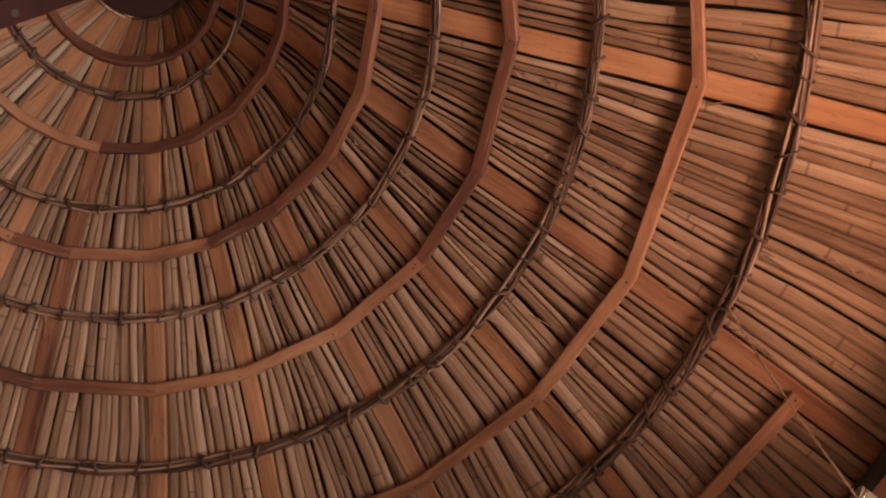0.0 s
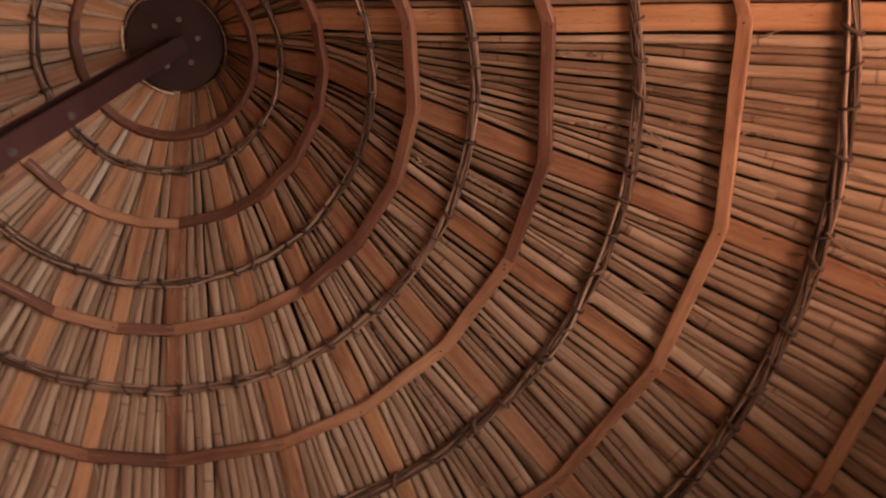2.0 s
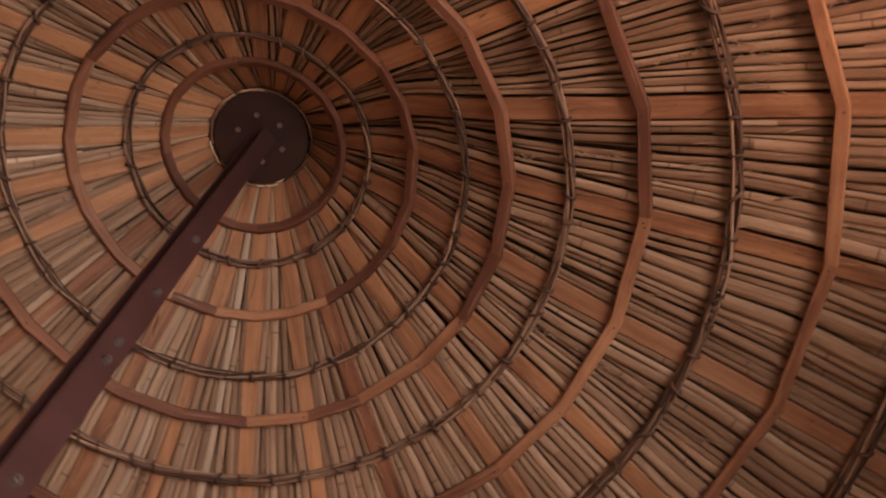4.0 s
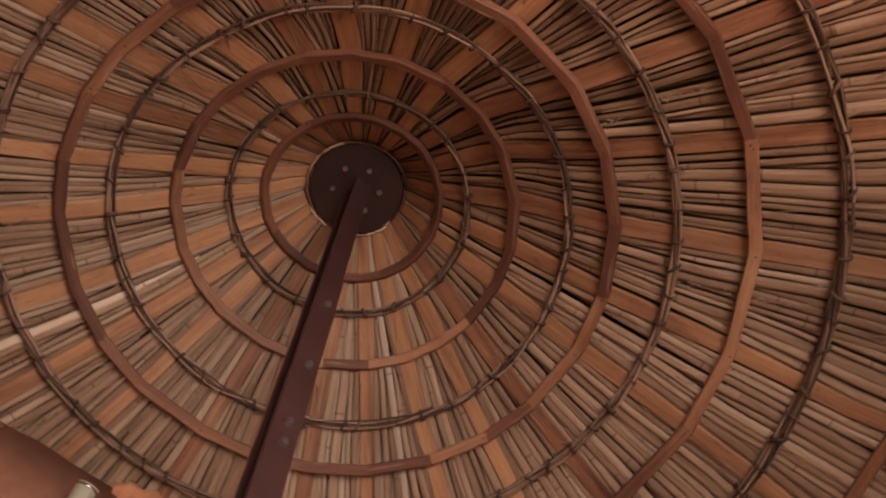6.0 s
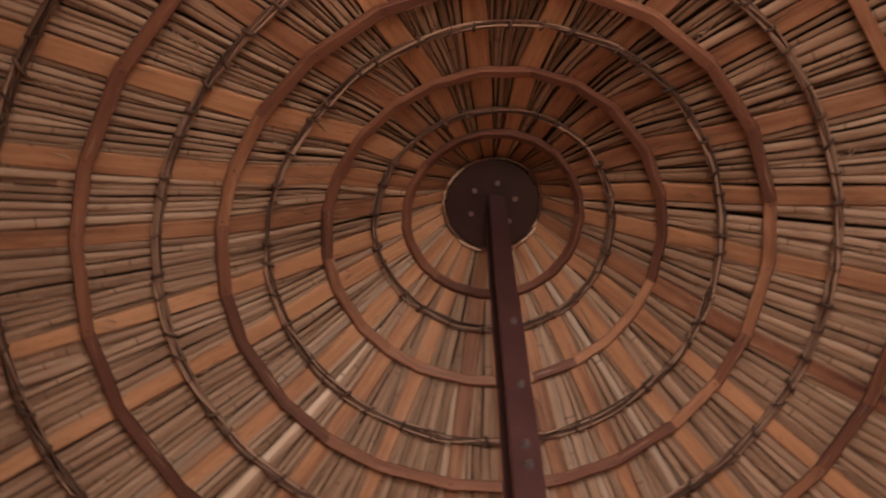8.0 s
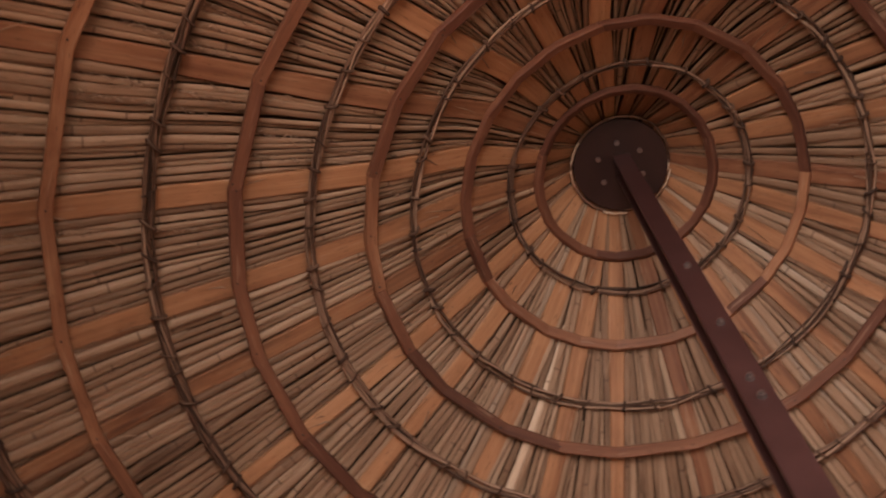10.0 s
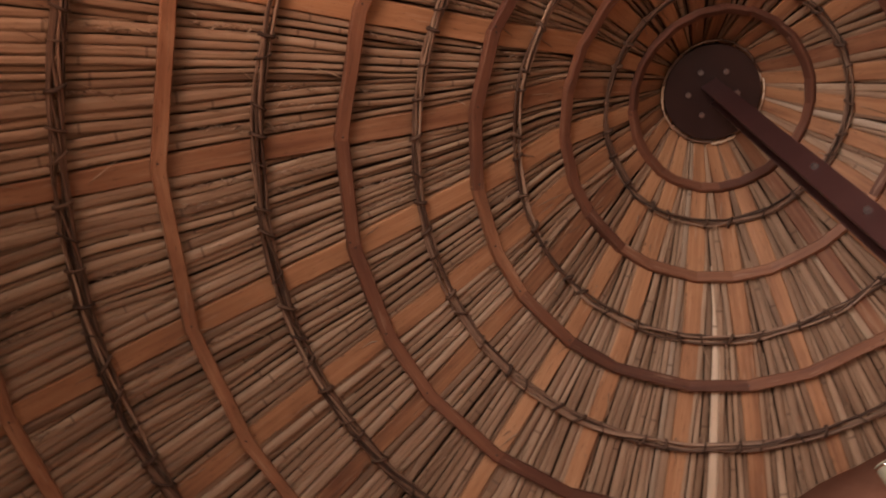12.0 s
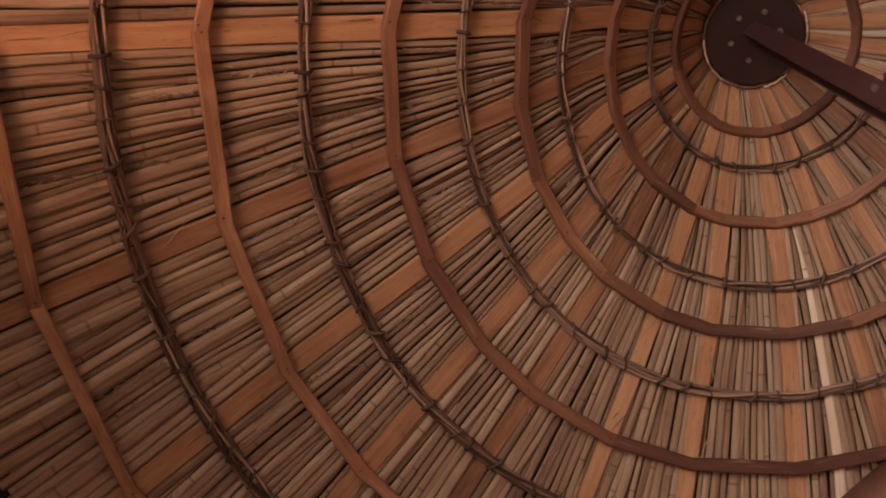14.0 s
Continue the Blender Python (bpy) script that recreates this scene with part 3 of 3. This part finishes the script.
# twig hoops with their bindings
for r in T_RINGS:
    hoop = None
    strands, fat = (5, 1.0) if r < 0.8 else (8 if r < 1.5 else 10, 1.0 + 0.8 * (r - 0.6))
    for s in range(strands):
        start = rng.uniform(0, 360)
        n = max(40, int(2 * math.pi * r / 0.035))
        path, norm, rad = [], [], []
        wob = rng.uniform(0, 100)
        for q in range(n + 1):
            th = start + 361.5 * q / n
            ang = 2 * math.pi * s / strands + radians(th) * r * 5 + 1.6 * noise.noise(Vector((th * 0.05 * (r + 0.3), wob, 0)))
            nr, nz = math.cos(ang) * (0.0082 if r < 0.8 else 0.0074) * fat, math.sin(ang) * 0.0050 * fat
            path.append(on_roof(th, r + nr + 0.006 * noise.noise(Vector((th * 0.12 * (r + 0.3), wob, 3))), 0.013 - 0.005 * fat + nz))
            norm.append(roof_normal(th, r))
            rad.append(0.0034 * (0.7 + 0.3 * fat) * (1 + 0.3 * noise.noise(Vector((th * 0.1, wob, 7)))))
        v, f, uv = tube(path, norm, rad, 6, 1.0, rng.uniform(0, 50))
        if s == 0:
            hoop = mesh_object("twig_hoop", v, f, M_TWIG, roof, uv, label="hoop of bundled brown twigs tied with bark")
        else:
            # every third strand of outer hoops is dark, the hoop's shadow in its colour
            mesh_object("twig", v, f, M_BIND if (r < 0.8 and s % 2) or (r > 1.2 and s % 3 == 1) else M_TWIG, hoop, uv)
    n = max(10, int(2 * math.pi * r / 0.088))
    for q in range(n):
        th = 360 * (q + rng.uniform(-0.25, 0.25)) / n
        slant = rng.uniform(-0.8, 0.8)
        path, norm, rad = [], [], []
        tang = Vector((-math.cos(radians(th)), -math.sin(radians(th)), 0))
        nn = roof_normal(th, r)
        down = tang.cross(nn).normalized()
        c = on_roof(th, r, 0.013 - 0.005 * fat)
        for e in range(11):
            a = 2 * math.pi * e / 10
            path.append(c + down * (math.cos(a) * (0.0132 if r < 0.8 else 0.0116) * fat) + nn * (math.sin(a) * 0.0110 * fat) + tang * (slant * 0.013 * fat * math.cos(a) + 0.003 * e / 10))
            norm.append(tang)
            rad.append(0.0040 + 0.0014 * math.sin(q * 2.3))
        v, f, uv = tube(path, norm, rad, 5, 1.0, rng.uniform(0, 50))
        mesh_object("binding", v, f, M_BIND, hoop, uv)

# split cane round the hub plate, in short overlapping lengths, some still pale
start = 0.0
while start < 360:
    reach = rng.uniform(9, 30)
    n = max(4, int(reach / 3))
    lift, rr = rng.uniform(-0.004, 0.002), rng.uniform(0.153, 0.160)
    path = [on_roof(start + (reach + 3) * q / n, rr + 0.003 * noise.noise(Vector((start + q, 0, 3))), lift) for q in range(n + 1)]
    half = rng.uniform(0.0022, 0.0046)
    v, f, uv = tube(path, [Vector((0, 0, 1))] * (n + 1), [half * (1 + 0.4 * noise.noise(Vector((start + q * 0.9, 0, 0)))) for q in range(n + 1)], 6, 0.7, start)
    pale = rng.random() < 0.3 + 0.25 * math.cos(radians(start))
    mesh_object("rim_cane", v, f, M_PALE if pale else M_TWIG, roof, uv, label="pale split cane" if pale else "")
    start += reach

# the ring beam on the wall's top
path = [polar(4 * q, WALL_IN + 0.005, wall_top(4 * q) - 0.03) for q in range(91)]
v, f, uv = tube(path, [Vector((0, 0, 1))] * 91, [0.026] * 91, 10)
tagged(mesh_object("ring_beam", v, f, M_DARK, None, uv), "black steel ring beam under the reed ends", "beam", kind="structure")

# ---------------------------------------------------------------- the post
post = tagged(new("center_post"), "dark red painted steel post with a bolted round top plate", "post")
TURN = 17.0
Z_DISC = EYE[2] + 3.225
RZ = Matrix.Translation((0.006, 0, 0)) @ Matrix.Rotation(radians(TURN), 4, "Z")


def post_box(name, lo, hi, bevel, label=""):
    bm = bmesh.new()
    box(bm, lo, hi)
    bmesh.ops.bevel(bm, geom=bm.edges[:], offset=bevel, segments=2, affect="EDGES")
    bm.transform(RZ)
    return part(name, bm, M_STEEL, post, label)


TOP = Z_DISC - 0.005
post_box("front_flange", (-0.027, -0.034, 0.0), (0.027, -0.026, TOP), 0.002)
post_box("back_flange", (-0.027, 0.026, 0.0), (0.027, 0.034, TOP), 0.002)
post_box("web", (0.010, -0.027, 0.0), (0.017, 0.027, TOP), 0.0005)
post_box("splice_plate", (-0.028, -0.0395, 0.6), (0.028, -0.0345, EYE[2] + 2.37), 0.002, "bolted dark red splice plate")
post_box("base_plate", (-0.09, -0.09, 0.003), (0.09, 0.09, 0.015), 0.002)
bm = bmesh.new()
disc(bm, 0.149, 0.012, Matrix.Translation((0, 0, Z_DISC)), 64)
bmesh.ops.bevel(bm, geom=bm.edges[:], offset=0.002, segments=1, affect="EDGES")
part("top_plate", bm, M_HUB, post, "round dark steel plate at the apex")
bm = bmesh.new()
disc(bm, 0.009, 0.010, Matrix.Identity(4), 6)
disc(bm, 0.005, 0.018, Matrix.Identity(4), 10)
bolt_mesh = bpy.data.meshes.new("bolt")
bmesh.ops.recalc_face_normals(bm, faces=bm.faces)
bm.to_mesh(bolt_mesh)
bm.free()
bolt_mesh.materials.append(M_BOLT)
for k in range(6):
    b = new("bolt", bolt_mesh)
    b.parent = post
    b.matrix_basis = Matrix.Translation(polar(62 * k + 11 if k else 8, 0.075, Z_DISC - 0.010))
for x, z in ((0.004, 2.19), (0.004, 1.876), (0.0, 1.64), (0.002, 1.573), (0.0, 1.2), (0.0, 0.9)):
    b = new("bolt", bolt_mesh)
    b.parent = post
    b.matrix_basis = RZ @ Matrix.Translation((x, -0.043, EYE[2] + z)) @ Matrix.Rotation(radians(90), 4, "X")

# ---------------------------------------------------------------- the hanging rope
ROPE_TOP, ROPE_LOW = (218.4, 1.713), (222.0, 1.965, 3.09)
top, low = on_roof(ROPE_TOP[0], ROPE_TOP[1], -0.005), polar(*ROPE_LOW)
low = top + (low - top) * 2.2
verts, faces, uvs = [], [], []
for s in range(2):
    path, rad = [], []
    for q in range(161):
        f = q / 160
        c = top.lerp(low, f) + Vector((0.006 * math.sin(f * 9), 0.004 * math.sin(f * 7), 0))
        a = f * 150 + math.pi * s
        path.append(c + Vector((math.cos(a), math.sin(a), 0)) * 0.0019)
        rad.append(0.0015 * (1 + 0.3 * noise.noise(Vector((f * 60, s, 0)))))
    v, fc, uv = tube(path, [Vector((1, 0.3, 0))] * 161, rad, 5)
    o = len(verts)
    verts += v
    uvs += uv
    faces += [tuple(i + o for i in q) for q in fc]
tagged(mesh_object("rope", verts, faces, M_ROPE, None, uvs), "thin twisted jute rope hanging from a twig hoop", "rope")

# ---------------------------------------------------------------- the wall lamps
def lathe(profile, segments=40, flute=0.0):
    """A turned form; flute ripples its side."""
    bm = bmesh.new()
    rings = []
    for r, z in profile:
        waves = [r * (1 + flute * math.cos(math.pi * k)) for k in range(segments)]
        rings.append([bm.verts.new((w * math.cos(2 * math.pi * k / segments), w * math.sin(2 * math.pi * k / segments), z)) for k, w in enumerate(waves)])
    for a, b in zip(rings, rings[1:]):
        for k in range(segments):
            bm.faces.new((a[k], a[(k + 1) % segments], b[(k + 1) % segments], b[k]))
    for q in bm.faces:
        q.smooth = not flute
    return bm


def wall_lamp(place, aim, n, depth, label):
    """A small glass spot on an arm: place: the middle of its shade; aim: where its open end points; n: towards the wall, depth metres off."""
    lamp = tagged(new("wall_lamp"), label, "lamp")
    lamp.location = place
    turn = Vector(aim).to_track_quat("Z", "Y").to_matrix().to_4x4()
    high = 0.088

    def turned(name, bm, mat, says=""):
        bm.transform(turn @ Matrix.Translation((0, 0, -high / 2)))
        return part(name, bm, mat, lamp, says)

    turned("shade", lathe(((0.0, 0.006), (0.024, 0.006), (0.027, 0.010), (0.0285, high * 0.5), (0.031, high), (0.0285, high), (0.026, high * 0.5), (0.0, 0.014)), flute=0.02), M_GLASS, "fluted frosted greenish glass shade")
    turned("rim", lathe(((0.025, 0.0), (0.0325, 0.0), (0.0335, 0.004), (0.0325, 0.009), (0.025, 0.009), (0.025, 0.0))), M_CHROME, "polished steel rim")
    turned("collar", lathe(((0.0312, high - 0.012), (0.0325, high - 0.012), (0.0325, high - 0.005), (0.0312, high - 0.005), (0.0312, high - 0.012))), M_CHROME, "polished steel ring")
    to_wall = Vector(n).to_track_quat("Z", "Y").to_matrix().to_4x4()
    bm = bmesh.new()
    bmesh.ops.create_cone(bm, cap_ends=True, segments=16, radius1=0.006, radius2=0.006, depth=depth - 0.02, matrix=Matrix.Translation(Vector(n) * (0.022 + (depth - 0.02) / 2)) @ to_wall)
    part("arm", bm, M_CHROME, lamp)
    bm = bmesh.new()
    bmesh.ops.create_cone(bm, cap_ends=True, segments=24, radius1=0.020, radius2=0.024, depth=0.012, matrix=Matrix.Translation(Vector(n) * (depth - 0.004)) @ to_wall)
    part("wall_plate", bm, M_CHROME, lamp)
    return lamp


n = polar(CROSS_N, 1, 0)
u = Vector((-n.y, n.x, 0))
wall_lamp(n * (CROSS_D - 0.055) + u * 0.119 + Vector((0, 0, 3.717)), -n * 0.62 + Vector((0, 0, 0.78)), n, 0.055, "small unlit spot lamp with frosted glass on the red wall")
n = polar(222.9, 1, 0)
wall_lamp(polar(223.3, 2.085, 3.195), -n * 0.85 + Vector((0, 0, 0.35)), n, 0.075, "small unlit spot lamp with frosted glass under the ring beam")
